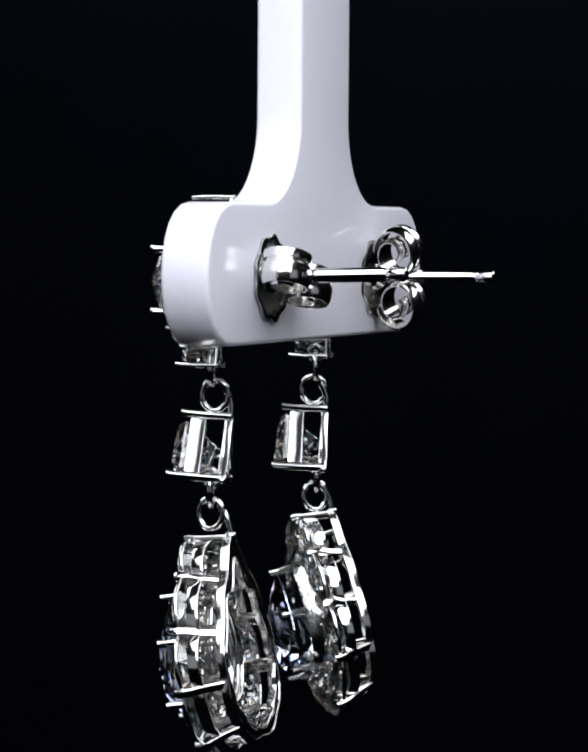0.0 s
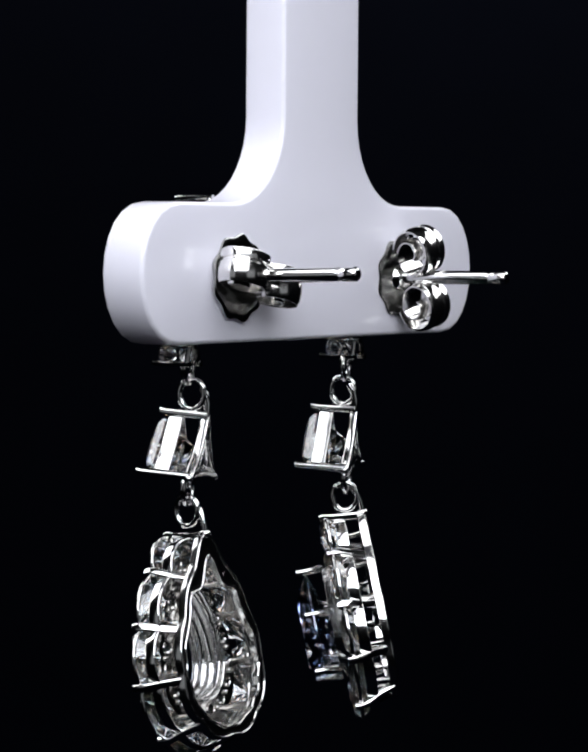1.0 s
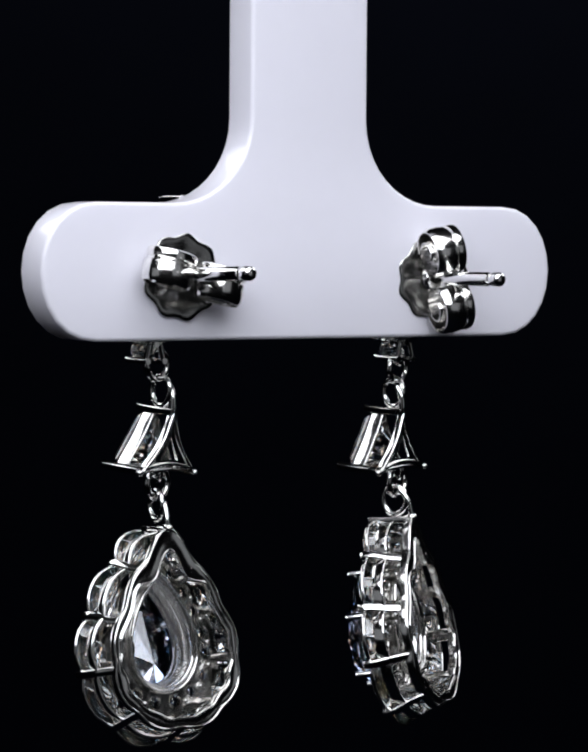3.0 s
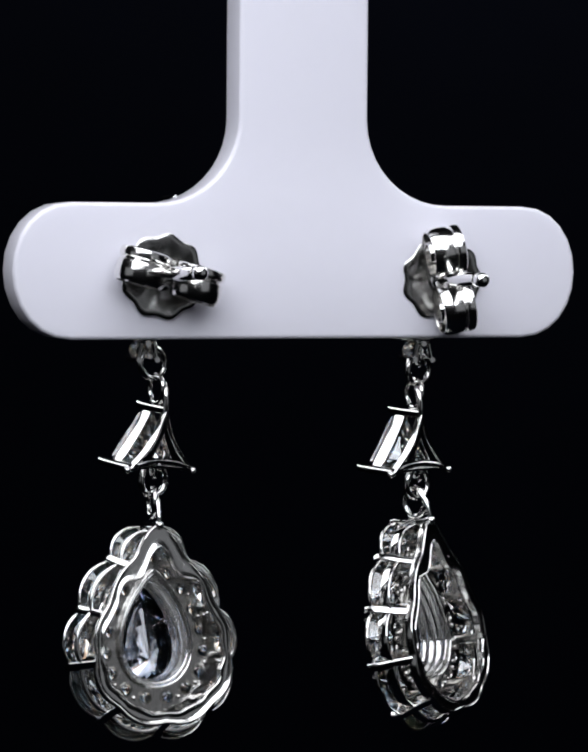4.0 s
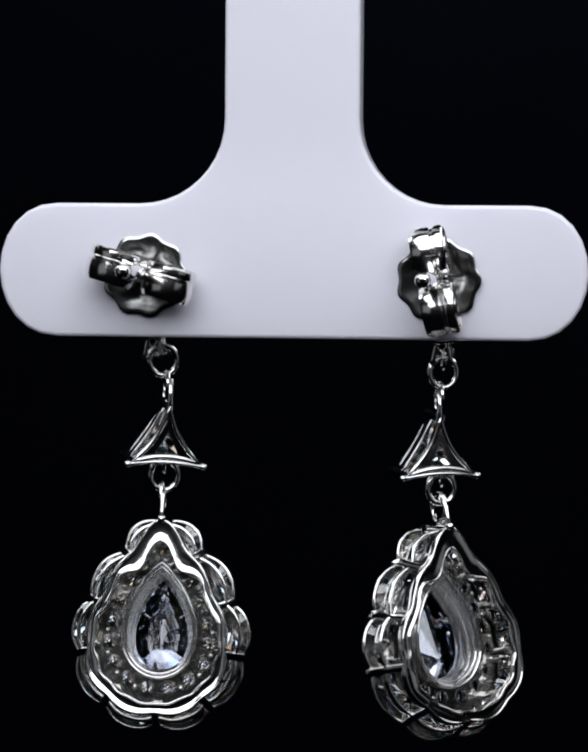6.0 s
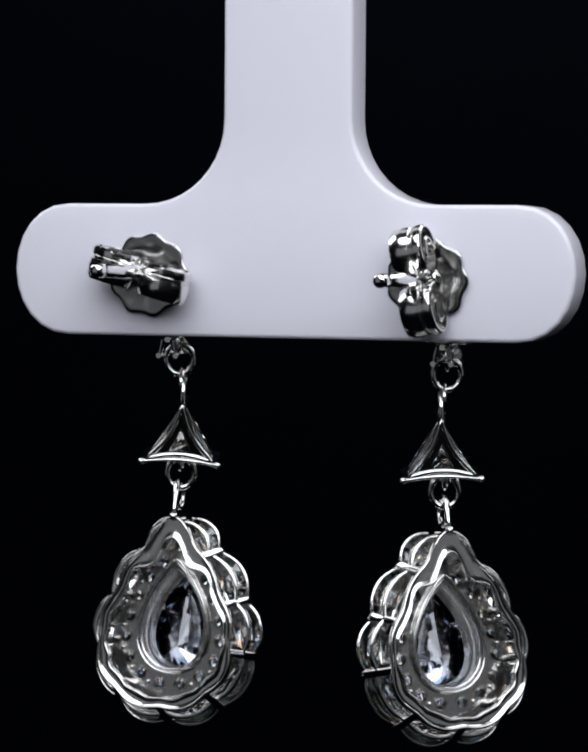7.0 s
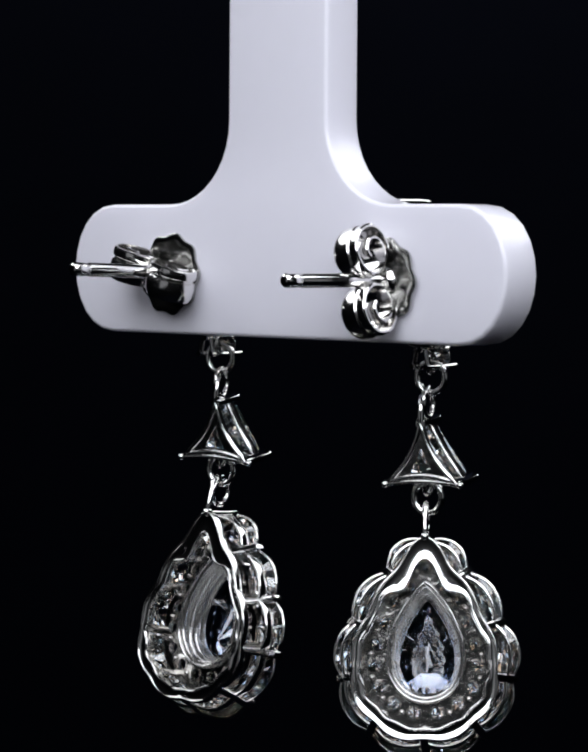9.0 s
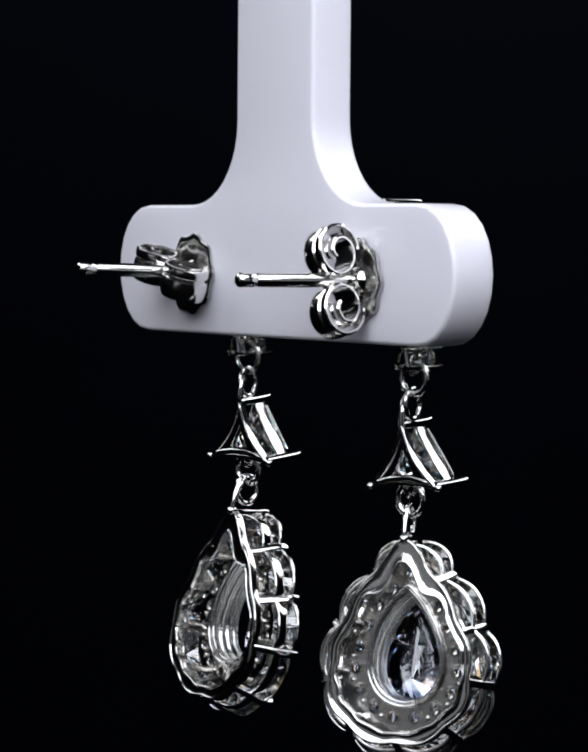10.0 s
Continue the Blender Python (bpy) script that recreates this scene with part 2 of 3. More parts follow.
def drop(parent, m):
    """The teardrop cluster; its back rail's tip is the origin, its front faces +y."""
    def rail():
        """A broad flat ring between the waved outline and the scalloped opening, with a bead along each edge."""
        bm, rings = bmesh.new(), []
        outer = polar(smoothed([Vector(p) for p in rail_path(RAIL, 0, 0.28, 0, 240, -0.28)], 4))
        inner = polar(plate_outline(0.0, 200))
        n = 220
        for k in range(n):
            a = 2 * math.pi * k / n
            ro, ri = outer(a), inner(a)
            e = min(1.0, (ro - ri) / 0.75)
            bead = [(1 - math.cos(radians(36 * j)), math.sin(radians(36 * j))) for j in range(6)]
            sec = [(ri, 0.5)] + [(ri + 0.085 * e * u, 0.04 - 0.085 * v) for u, v in bead]
            ra, rb = ri + 0.17 * e, ro - 0.22 * e
            sec += [(ra + (rb - ra) * j / 6, 0.04 + 0.05 * e * math.sin(math.pi * j / 6)) for j in range(1, 6)]
            sec += [(ro - 0.22 * e + 0.11 * e * u, 0.04 - 0.1 * v) for u, v in bead] + [(ro, 0.5)]
            rings.append([bm.verts.new((r * math.sin(a), d, CZ + r * math.cos(a))) for r, d in sec])
        loft(bm, rings)
        me = mesh_of("back_ring", bm, HAMMERED)
        me.set_sharp_from_angle(angle=radians(44))
        return me
    base = part("drop", shared("rail", rail), parent, m, "teardrop cluster pendant of clear stones in polished silver")

    def plate():
        bm = bmesh.new()
        loops = [plate_outline(0.14, 160, [(sx * 1.06, -2.92, 0.66) for sx in (1, -1)])]
        loops.append([drop_curve(2 * math.pi * k / 60, half=2.5, top=-2.95, height=7.55, m=0.7) for k in range(60)])
        for hx, hz in holes():
            loops.append([Vector((hx + 0.4 * math.cos(2 * math.pi * k / 14), 0, hz + 0.4 * math.sin(2 * math.pi * k / 14))) for k in range(14)])
        edges = []
        for lp in loops:
            vs = [bm.verts.new(p) for p in lp]
            edges += [bm.edges.new((vs[k], vs[(k + 1) % len(vs)])) for k in range(len(vs))]
        bmesh.ops.triangle_fill(bm, edges=edges, use_beauty=True)
        ext = bmesh.ops.extrude_face_region(bm, geom=bm.faces[:])
        bmesh.ops.translate(bm, verts=[v for v in ext["geom"] if isinstance(v, bmesh.types.BMVert)], vec=(0, 0.45, 0))
        for hx, hz in holes():
            sweep(bm, [(hx + 0.43 * math.cos(2 * math.pi * k / 16), -0.02, hz + 0.43 * math.sin(2 * math.pi * k / 16)) for k in range(16)], disc(0.07, 6), up=(0, 1, 0))
        hs = [h for h in holes() if h[0] >= 0]
        for (ax, az), (bx, bz) in zip(hs, hs[1:]):     # little grains between the holes
            for sx in (1, -1):
                mx, mz = (ax + bx) / 2, (az + bz) / 2
                ox, oz = mx, mz + 8.0
                d = math.hypot(ox, oz)
                at = Matrix.Translation((sx * (mx + ox / d * 0.3), 0, mz + oz / d * 0.3))
                bmesh.ops.create_icosphere(bm, subdivisions=2, radius=0.19, matrix=at)
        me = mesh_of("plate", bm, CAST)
        me.set_sharp_from_angle(angle=radians(30))
        return me
    part("plate", shared("plate", plate), base, mm(0, FLOOR, 0), "pierced silver plate with round holes")

    # open gallery: struts between the ring and the plate
    def strut():
        bm = bmesh.new()
        sweep(bm, [(0, 0.3, 0.12), (0, 0.6, 0), (0, 1.1, -0.05), (0, 1.6, 0), (0, FLOOR + 0.2, 0.1)], rounded(0.5, 0.36, 0.12), closed=False, up=(0, 0, 1))
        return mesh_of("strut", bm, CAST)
    inner = polar(plate_outline(0.0, 200))
    for t in BAR_T:
        q = drop_curve(t, **RAIL)
        a = math.atan2(q.x, q.z - CZ)
        r = inner(a) + 0.12
        part("strut", shared("strut", strut), base, mm(r * math.sin(a), 0, CZ + r * math.cos(a), 0, math.degrees(a), 0))
    part("tip_ball", shared("tipball", lambda: mesh_of("tip_ball", lathe([(0.04, -0.3), (0.2, -0.24), (0.31, 0.0), (0.31, 0.2), (0.2, 0.5)], 14), SILVER)), base, mm(0, 0, 0.12))

    def front_rail():
        bm = bmesh.new()
        sweep(bm, rail_path(RAIL, 2.6, 0.4, 0.1), slab(0.4, 0.5, 0.3), up=(0, 1, 0))
        return mesh_of("front_rail", bm, SILVER)
    part("front_rail", shared("front_rail", front_rail), base)

    # collar of the middle stone: a stepped, beaded setting
    def collar(half, top, height, y, w, h, mat):
        def build():
            bm = bmesh.new()
            sweep(bm, [drop_curve(2 * math.pi * (k + 0.5) / 72, half, top, height, 0.7) + Vector((0, y, 0)) for k in range(72)], slab(w, h, 0.3), up=(0, 1, 0))
            return mesh_of("collar", bm, mat)
        return build
    part("collar", shared("collar1", collar(2.5, -2.72, 7.75, 1.75, 0.16, 0.5, SILVER)), base)
    part("collar", shared("collar3", collar(2.3, -3.0, 7.2, 1.95, 0.12, 0.4, SILVER)), base)

    def cone():
        bm = bmesh.new()
        sweep(bm, [drop_curve(2 * math.pi * (k + 0.5) / 72, 2.5, -2.87, 7.7, 0.7) for k in range(72)],
              [(0.02, 1.9), (-0.12, 1.92), (-0.2, 2.1), (-0.21, 2.4), (-0.3, 2.45), (-0.36, 2.6), (-0.38, 2.85), (-0.48, 2.9), (-0.53, 3.1),
               (-0.55, 3.3), (-0.65, 3.36), (-0.7, 3.6), (-0.5, 3.65), (0.1, 2.6)], up=(0, 1, 0))
        bm.normal_update()
        n = 96
        for k in range(n):             # a row of tiny beads along the lip
            p = drop_curve(2 * math.pi * (k + 0.5) / n, 2.1, -3.45, 6.8, 0.7)
            bmesh.ops.create_icosphere(bm, subdivisions=1, radius=0.085, matrix=Matrix.Translation((p.x, 2.5, p.z)))
        me = mesh_of("setting_cone", bm, GRAIN)
        me.set_sharp_from_angle(angle=radians(60))
        return me
    part("setting_cone", shared("cone", cone), base, label="stepped beaded silver setting")

    # the middle stone, raised before the rest
    def pear():
        def outline(a):
            p = drop_curve((math.pi / 2 - a) % (2 * math.pi), 2.45, -3.3, 7.5, 0.6)
            return p.x, p.z
        return mesh_of("pear_stone", gem(outline, 1.75, 0.95, 0.62, (0, -8.6), True), FIRE, False)
    part("pear_stone", shared("pear", pear), base, mm(0, 4.8, 0), "large clear pear-cut stone")

    def claw(length, r):
        return lambda: mesh_of("claw", lathe([(r * 0.7, 0), (r, 0.1), (r, length - 0.3), (r * 1.15, length - 0.1), (r * 0.7, length)], 10), SILVER)
    for x, z in ((0, -3.2), (-1.75, -6.0), (1.75, -6.0), (-1.8, -10.0), (1.8, -10.0), (0, -10.95)):
        part("claw", shared("claw", claw(2.0, 0.26)), base, mm(x, 3.5, z))

    # small stones over the holes
    for hx, hz in holes():
        part("small_stone", shared("melee", lambda: mesh_of("small_stone", gem(oval(0.5, 0.5), 0.55, 0.2), GEM, False)), base, mm(hx, FLOOR + 0.9, hz))

    # outer ring: bars, scalloped wires and stones
    ts = BAR_T + [2 * math.pi]
    for t in BAR_T:
        p, o = drop_curve(t, **OUT), outward(t + 1e-4, OUT)
        q = drop_curve(t, **RAIL)
        if t == 0:
            p, o = Vector((0, 0, 0.3)), Vector((0, 0, 1))
        ang = math.degrees(math.atan2(o.x, o.z))

        dr = max(0.35, (p - q).length)

        def bar(dr=dr):
            bm = bmesh.new()
            sweep(bm, [(0, 0.08, -dr - 0.1), (0, 0.3, -dr + 0.05), (0, 1.3, -dr * 0.6), (0, 2.2, -0.12), (0, 2.85, 0.02), (0, 3.15, -0.03)],
                  rounded(0.56, 0.55, 0.14), closed=False, up=(0, 0, 1))
            sweep(bm, [(0, 2.6, -dr), (0, 2.6, -0.1)], slab(0.3, 0.34, 0.3), closed=False, up=(0, 1, 0))
            me = mesh_of("bar", bm, SILVER)
            me.set_sharp_from_angle(angle=radians(50))
            return me
        part("bar", shared(("bar", round(dr, 2)), bar), base, mm(p.x, 0, p.z, 0, ang, 0))
    for i in range(10):
        a, b = ts[i], ts[i + 1]
        pa, pb = drop_curve(a, **OUT), drop_curve(b, **OUT)
        if i in (0, 9):
            tip = Vector((0.35 if i == 0 else -0.35, 0, 0.35))
            pa, pb = (tip, pb) if i == 0 else (pa, tip)
        mid, ch = (pa + pb) / 2, pb - pa
        o = Vector((-ch.z, 0, ch.x)).normalized()
        ang = math.degrees(math.atan2(o.x, o.z))
        span = ch.length
        for y, bulge, shift, w, h in ((2.75, 0.7, 0.0, 0.2, 0.25), (1.85, 0.62, -0.5, 0.28, 0.85)):
            def arc(bulge=bulge, shift=shift, w=w, h=h, span=span):
                bm = bmesh.new()
                pth = [((k / 10 - 0.5) * (span - 0.45), 0, shift + bulge * (1 - abs(k / 5 - 1) ** 2.3)) for k in range(11)]
                sweep(bm, pth, rounded(w, h, 0.09), closed=False, up=(0, 1, 0))
                me = mesh_of("scalloped_wire", bm, SILVER)
                me.set_sharp_from_angle(angle=radians(60))
                return me
            part("scalloped_wire", shared(("arc", round(span, 2), y), arc), base, mm(mid.x, y, mid.z, 0, ang, 0))
        part("oval_stone", shared(("oval", round(span, 2)), lambda span=span: mesh_of("oval_stone", gem(oval(span / 2 - 0.22, 1.0), 1.3, 0.6), GEM, False)),
             base, mm(mid.x - o.x * 0.4, 2.65, mid.z - o.z * 0.4, 0, ang, 0), "clear oval stone")
    return base


def opening_lobes():
    """Centres of the round lobes of the ring's opening."""
    side = ((2.02, -4.35), (2.68, -5.65), (3.2, -7.05), (3.38, -8.5), (3.1, -9.9), (2.12, -11.0), (0.76, -11.55))
    return [(0, -2.1)] + [(sx * x, z) for x, z in side for sx in (1, -1)]


def holes():
    """Centres of the round holes in the plate."""
    side = ((1.06, -2.92), (2.0, -4.0), (2.67, -5.32), (3.18, -6.74), (3.38, -8.14), (3.05, -9.53), (2.08, -10.58), (0.76, -11.14))
    return [(0, -1.78)] + [(sx * x, z) for x, z in side for sx in (1, -1)]


CZ = -8.4                              # middle of the pendant, from which its outlines are swept round


def polar(pts):
    """The distance from the pendant's middle to a closed outline, as a function of the angle."""
    seq = sorted((math.atan2(p.x, p.z - CZ) % (2 * math.pi), math.hypot(p.x, p.z - CZ)) for p in pts)
    aa, rr = [p[0] for p in seq], [p[1] for p in seq]
    return lambda a: float(np.interp(a, aa, rr, period=2 * math.pi))


def smoothed(pts, times):
    n = len(pts)
    for _ in range(times):
        pts = [(pts[k - 1] + pts[k] * 2 + pts[(k + 1) % n]) / 4 for k in range(n)]
    return pts


def loft(bm, rings):
    """Skin closed sections that follow one another round a closed way."""
    n, m = len(rings), len(rings[0])
    for i in range(n):
        p, q = rings[i], rings[(i + 1) % n]
        for j in range(m):
            bm.faces.new((p[j], p[(j + 1) % m], q[(j + 1) % m], q[j]))


def plate_outline(grow=0.0, n=160, more=()):
    """The scalloped opening: rounded lobes round the small holes, joined by a teardrop."""
    reach = (0.92, 0.9, 0.58, 0.88, 0.86, 0.72, 0.62, 0.66)
    lobe = [(hx, hz, reach[(k + 1) // 2]) for k, (hx, hz) in enumerate(opening_lobes())] + list(more)
    core = polar([drop_curve(2 * math.pi * k / 300, 3.95, -2.9, 9.25, 0.3) for k in range(300)])
    pts = []
    for k in range(n):
        a = 2 * math.pi * k / n
        r = core(a)
        for hx, hz, br in lobe:
            along = hx * math.sin(a) + (hz - CZ) * math.cos(a)
            off = hx * math.cos(a) - (hz - CZ) * math.sin(a)
            if along > 0 and abs(off) < br:
                r = max(r, along + math.sqrt(br * br - off * off))
        pts.append(Vector((r * math.sin(a), 0, CZ + r * math.cos(a))))
    pts = smoothed(pts, 10)
    mid = Vector((0, 0, CZ))
    return [p + (p - mid).normalized() * grow for p in pts]


# ---------------------------------------------------------------- the triangular link
def triangle(parent, m):
    """Its back frame's upper corner is the origin; it opens forward along +y."""
    def tri(s, y, n=8, hollow=0.1):
        c = [Vector((0, y, 0)), Vector((2.25, y, -3.75)), Vector((-2.25, y, -3.75))]
        mid = Vector((0, y, -2.5))
        c = [mid + (v - mid) * s for v in c]
        return [c[i].lerp(c[(i + 1) % 3], k / n) + (mid - (c[i] + c[(i + 1) % 3]) / 2) * hollow * math.sin(math.pi * k / n) for i in range(3) for k in range(n)]

    def frame_mesh(s, w, h):
        def build():
            bm = bmesh.new()
            sweep(bm, tri(s, 0), rounded(w, h, min(w, h) * 0.35), up=(0, 1, 0))
            return mesh_of("triangle_frame", bm, SILVER)
        return build

    def back_plate():
        bm = bmesh.new()
        edges = []
        hole = [Vector((0.62 * x, 0, z)) for x, z in ((0, -1.6), (0.6, -2.35), (1.25, -3.15), (0, -3.25), (-1.25, -3.15), (-0.6, -2.35))]
        for lp in (tri(1.0, 0, 10, 0.3), hole):
            vs = [bm.verts.new(p) for p in lp]
            edges += [bm.edges.new((vs[k], vs[(k + 1) % len(vs)])) for k in range(len(vs))]
        bmesh.ops.triangle_fill(bm, edges=edges, use_beauty=True)
        ext = bmesh.ops.extrude_face_region(bm, geom=bm.faces[:])
        bmesh.ops.translate(bm, verts=[v for v in ext["geom"] if isinstance(v, bmesh.types.BMVert)], vec=(0, 0.22, 0))
        sweep(bm, tri(1.0, 0.16, 10, 0.3), rounded(0.3, 0.6, 0.12), up=(0, 1, 0))
        sweep(bm, [p + Vector((0, 0.05, 0)) for p in hole], disc(0.07, 6), up=(0, 1, 0))
        me = mesh_of("triangle_link", bm, SILVER)
        me.set_sharp_from_angle(angle=radians(50))
        return me
    base = part("triangle_link", shared("tri0", back_plate), parent, m, "silver triangular link with a pierced back and a trillion stone")
    part("middle_frame", shared("tri1", frame_mesh(0.97, 0.24, 1.0)), base, mm(0, 2.1, 0))

    def base_bar():
        bm = tube([(-2.65 + 0.53 * k, 0, -3.98 + 0.24 * math.sin(math.pi * k / 10)) for k in range(11)], 0.15, False)
        for sx in (-1, 1):
            bmesh.ops.create_icosphere(bm, subdivisions=2, radius=0.25, matrix=Matrix.Translation((sx * 2.6, 0, -3.98)))
        return mesh_of("base_bar", bm, SILVER)
    part("base_bar", shared("tri3", base_bar), base, mm(0, 0.08, 0))

    def trillion():
        def ring(bm, scale, y):
            pts = []
            for c in range(3):
                a = math.pi / 2 + 2 * math.pi * c / 3 + (0.4 if scale == 0.46 else 0)
                for o in (-0.09, 0.09):
                    pts.append(bm.verts.new((2.28 * scale * math.cos(a + o), y, 2.06 * scale * math.sin(a + o))))
            return pts
        bm = bmesh.new()
        rings = [ring(bm, sc, y) for sc, y in ((0.66, 0.62), (0.86, 0.42), (1.0, 0.06), (1.0, -0.08), (0.78, -0.75), (0.46, -1.6), (0.08, -2.6))]
        for p, q in zip(rings, rings[1:]):
            for k in range(6):
                bm.faces.new((p[k], p[(k + 1) % 6], q[(k + 1) % 6], q[k]))
        bm.faces.new(rings[0])
        bm.faces.new(rings[-1][::-1])
        return mesh_of("trillion_stone", bm, GEM, False)
    part("trillion_stone", shared("trillion", trillion), base, mm(0, 2.85, -2.5), "clear triangular stone")

    def bar(length):
        def build():
            bm = bmesh.new()
            sweep(bm, [(0, 0.02, 0), (0, 0.1, 0.02), (0, 1.6, 0), (0, length - 0.3, 0.02), (0, length, 0.08)], rounded(0.62, 0.5, 0.16), closed=False, up=(0, 0, 1))
            return mesh_of("bar", bm, SILVER)
        return build
    part("bar", shared("tribar0", bar(3.2)), base, mm(0, 0, 0.0))
    part("bar", shared("tribar1", bar(3.65)), base, mm(2.3, 0, -3.87, 0, 18, 0))
    part("bar", shared("tribar1", bar(3.65)), base, mm(-2.3, 0, -3.87, 0, -18, 0))
    part("stem", shared("tristem", lambda: mesh_of("stem", tube([(0, 0.12, -0.3), (0, 0.1, 0.3), (0, 0.12, 0.8), (0, 0.3, 1.35), (0, 0.6, 1.75)], 0.24, False), SILVER)), base)
    return base


# ---------------------------------------------------------------- a whole earring
def ring_mesh(r, w, tall=1.0):
    return lambda: mesh_of("jump_ring", tube([(r * math.cos(2 * math.pi * k / 28), 0, tall * r * math.sin(2 * math.pi * k / 28)) for k in range(28)], w), SILVER)


def earring(stud, post_tip, ring1, loop2, tri_at, tri_turn, tri_pose, ring3, loop4, drop_at, drop_turn, sway, label):
    ob = tagged(new("drop_earring"), label, "earring", "pair of drop earrings")
    sx, sy, sz = stud

    # front cluster against the holder's front face
    def ring_base():
        bm = bmesh.new()
        for y, r in ((0.2, 3.9), (2.0, 3.9)):
            sweep(bm, [(0.78 * r * math.cos(2 * math.pi * k / 48), y, r * math.sin(2 * math.pi * k / 48)) for k in range(48)], slab(0.45, 0.4, 0.3), up=(0, 1, 0))
        for k in range(8):
            a = 2 * math.pi * (k + 0.5) / 8
            sweep(bm, [(0.4 * math.cos(a), 0.25, 0.4 * math.sin(a)), (3.0 * math.cos(a), 0.25, 3.9 * math.sin(a))], slab(0.5, 0.3, 0.3), closed=False, up=(0, 1, 0))
        return mesh_of("stud_cluster", bm, SILVER)
    st = part("stud_cluster", shared("stud", ring_base), ob, mm(sx, FRONT + 0.02, sz - 0.28), "round silver stud cluster of clear stones")
    for k in range(8):
        a = 360 * (k + 0.5) / 8
        v = Vector((math.sin(radians(a)), 0, math.cos(radians(a))))
        u = Vector((math.sin(radians(a + 22.5)), 0, math.cos(radians(a + 22.5))))
        part("oval_stone", shared("stud_oval", lambda: mesh_of("oval_stone", gem(oval(1.35, 0.95), 1.4, 0.5), GEM, False)), st, mm(v.x * 3.0, 2.4, v.z * 3.3, 0, a, 0))

        def bar():
            bm = bmesh.new()
            sweep(bm, [(0, 0.02, 0), (0, 1.7, 0.03), (0, 2.7, 0), (0, 2.95, -0.05)], slab(0.36, 0.36, 0.3), closed=False, up=(0, 0, 1))
            sweep(bm, [(0, 0.25, -1.1), (0, 0.25, 0)], slab(0.34, 0.34, 0.3), closed=False, up=(0, 1, 0))
            return mesh_of("bar", bm, SILVER)
        if k != 7:
            part("bar", shared("studbar", bar), st, mm(u.x * 3.2, 0, u.z * 4.2, 0, a + 22.5, 0))
    inward = 1 if sx < 0 else -1
    part("bar", shared("studbar", bar), st, mm(inward * 1.8, 0, 5.35, 0, 15 * inward, 0))
    for x in (-0.62, 0.62):
        part("bar", shared("studbar", bar), st, mm(x, 0, -5.3, 0, 180 - 20 * x, 0))
    part("tip_stone", shared("stud_tip", lambda: mesh_of("tip_stone", gem(oval(0.75, 0.7), 0.9, 0.4), GEM, False)), st, mm(0, 2.3, -4.75), "small clear stone at the tip")
    part("round_stone", shared("stud_round", lambda: mesh_of("round_stone", gem(oval(1.9, 2.3), 2.0, 0.7), GEM, False)), st, mm(0, 3.75, 0), "raised round clear stone")
    for x, z in ((1.2, 2.05), (-1.2, 2.05), (1.2, -1.95), (-1.2, -1.95)):
        part("claw", shared("studclaw", lambda: mesh_of("claw", lathe([(0.15, 0), (0.24, 0.1), (0.26, 3.95), (0.32, 4.1), (0.32, 4.3), (0.2, 4.4)], 10), SILVER)), st, mm(x, 0.1, z))

    # post with its groove and rounded tip
    tip, root = Vector(post_tip), Vector((sx, FRONT, sz))
    d = root - tip
    length = d.length
    prof = [(0.2, 0.0), (0.36, 0.06), (0.46, 0.2), (0.46, 1.15), (0.38, 1.28), (0.38, 1.4), (0.46, 1.52), (0.46, length)]
    turn = d.to_track_quat("Y", "Z").to_matrix().to_4x4()
    part("post", mesh_of("post", lathe(prof, 20), SILVER), ob, Matrix.Translation(tip * MM) @ turn, "polished post with a grooved tip")

    # chain of rings
    big, small = shared("ring", ring_mesh(0.95, 0.23, 1.06)), shared("ring2", ring_mesh(0.84, 0.2, 1.16))
    part("jump_ring", big, ob, mm(*ring1, 0, 0, tri_turn))
    part("jump_ring", small, ob, mm(*loop2, 0, 0, tri_turn + 88))
    part("jump_ring", big, ob, mm(*ring3, 0, 0, tri_turn))
    part("jump_ring", small, ob, mm(*loop4, 0, 0, drop_turn + 88))
    part("loop", shared("loop", lambda: mesh_of("loop", tube([(0.5 * math.cos(2 * math.pi * k / 20), 0, 0.62 * math.sin(2 * math.pi * k / 20)) for k in range(20)], 0.16), SILVER)), ob,
         mm(ring1[0], ring1[1], ring1[2] + 0.85, 0, 0, tri_turn + 80))
    part("loop", shared("loop"), ob, mm(ring3[0], ring3[1], ring3[2] + 0.8, 0, 0, tri_turn + 80))
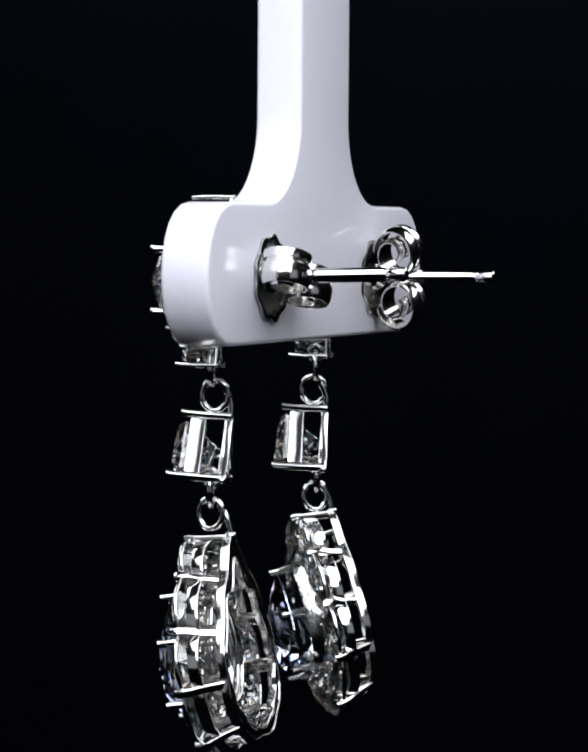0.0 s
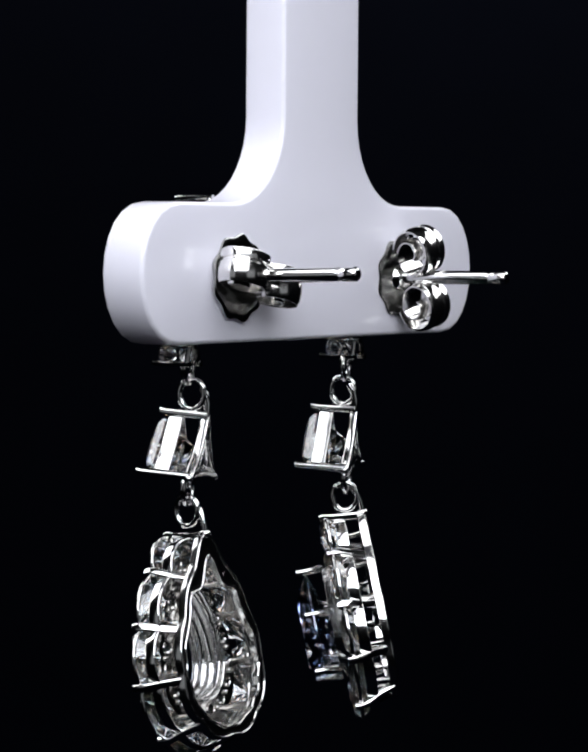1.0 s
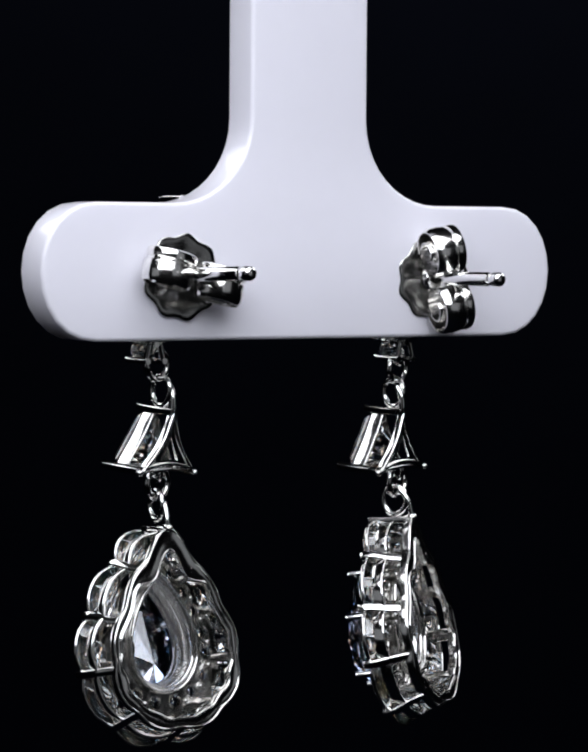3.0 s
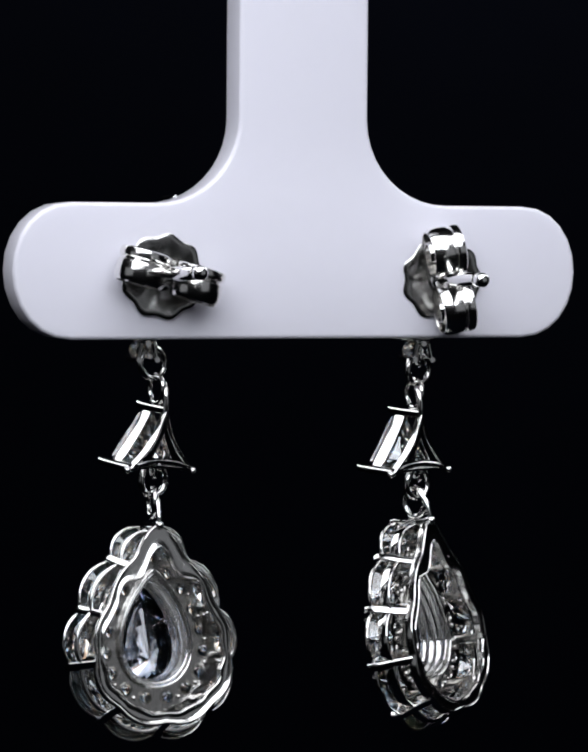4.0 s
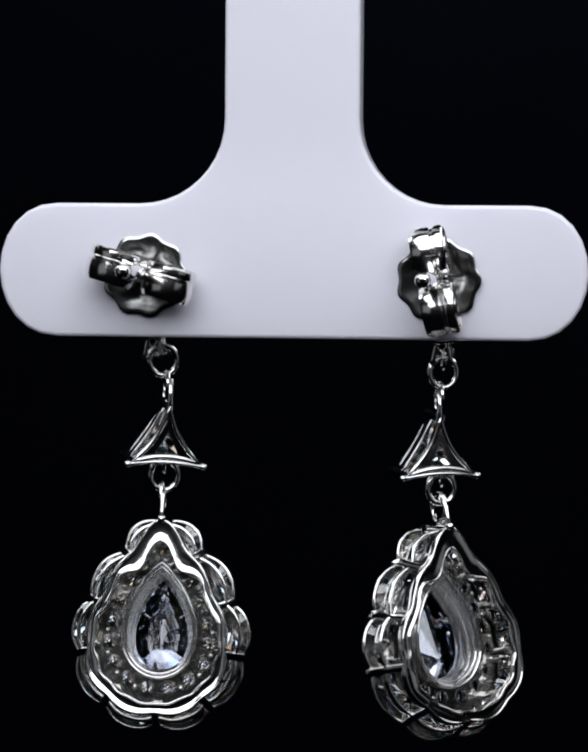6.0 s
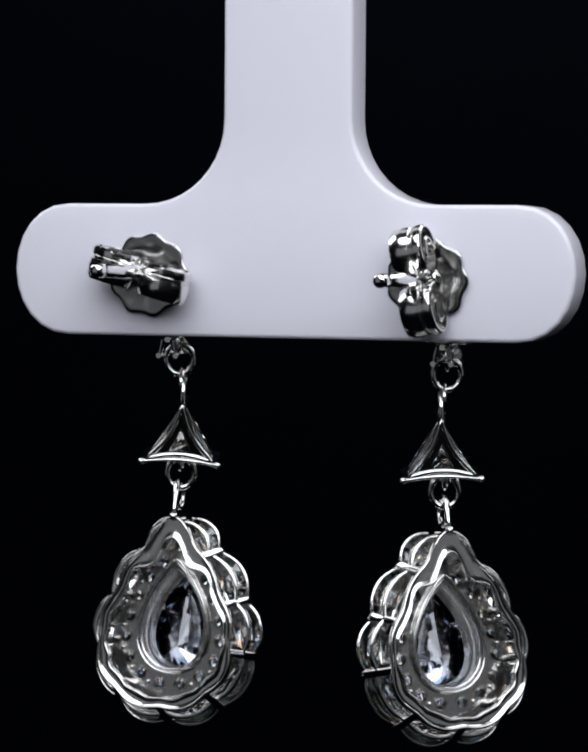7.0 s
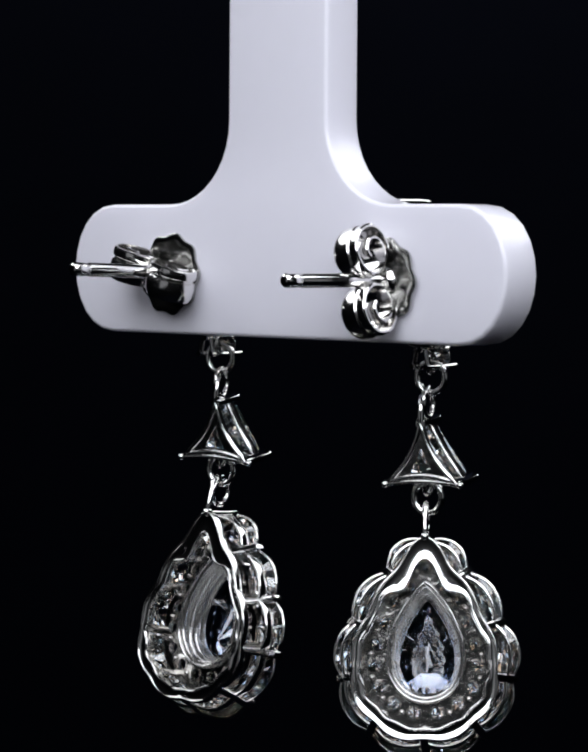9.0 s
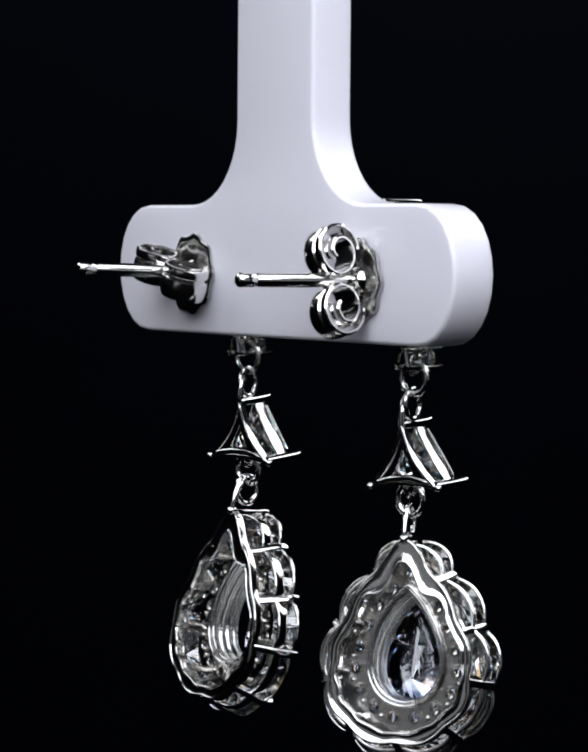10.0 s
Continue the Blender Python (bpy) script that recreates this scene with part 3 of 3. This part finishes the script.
    triangle(ob, mm(*tri_at, 0, 0, tri_turn) @ pose(0, 0, 0, *tri_pose, 0))
    d = drop(ob, mm(*drop_at, 0, sway, 0) @ mm(0, 0, 0, 0, 0, drop_turn) @ pose(0, 0, 0, -10.3, 0, 0))
    part("bail", shared("bail", lambda: mesh_of("bail", tube([(0, 0.1, 0.0), (0, 0.05, 0.5), (0, 0.1, 1.1), (0, 0.3, 1.7), (0, 0.62, 2.15)], 0.21, False), SILVER)), d)
    return ob


stand = holder()
pair = [
    earring((-9.85, 0, -0.3), (-9.92, -11.2, 0.05), (-9.3, 2.2, -6.15), (-9.05, 2.05, -7.85), (-8.65, 1.05, -9.25), 18, (4, 3), (-9.2, 2.25, -13.95), (-9.3, 2.2, -15.4),
            (-9.15, 0.76, -16.9), 3, 1, "silver drop earring with clear stones facing straight forward"),
    earring((9.6, 0, -0.45), (8.93, -10.9, -0.38), (9.65, 2.4, -6.75), (9.4, 2.45, -8.4), (9.55, 1.45, -9.75), 20, (2, -1.5), (9.6, 2.25, -14.55), (9.46, 2.3, -15.85),
            (10.25, 1.2, -17.1), 37, -1.2, "silver drop earring with clear stones, its pendant twisted aside"),
]
backs = [earring_back(mm(-9.87, BACK - 0.01, -0.33, -1.5, 0, 0), 16), earring_back(mm(9.53, BACK - 0.01, -0.5, 0, 0, -4), 79)]


TURN = [(0, 68.45), (0.5, 62.0), (1, 55.95), (1.5, 49.72), (2, 43.45), (2.5, 37.22), (3.2, 28.5), (4, 18.6), (4.5, 12.7), (5, 7.0), (5.5, 0.6), (6.2, -8.7), (7, -18.95),
        (7.5, -24.65), (8, -30.6), (8.5, -36.65), (9, -42.95), (9.5, -49.15), (10, -55.2)]


def motions():
    """The holder hangs on a turning spindle and carries all with it at an almost steady rate."""
    for ob in (stand, *pair, *backs):
        base = ob.matrix_basis.copy()
        if ob is stand:
            base = mm(HX, HY, 0)
        walk(ob, [(t, pose(0, 0, 0, 0, 0, a) @ base) for t, a in TURN])


motions()
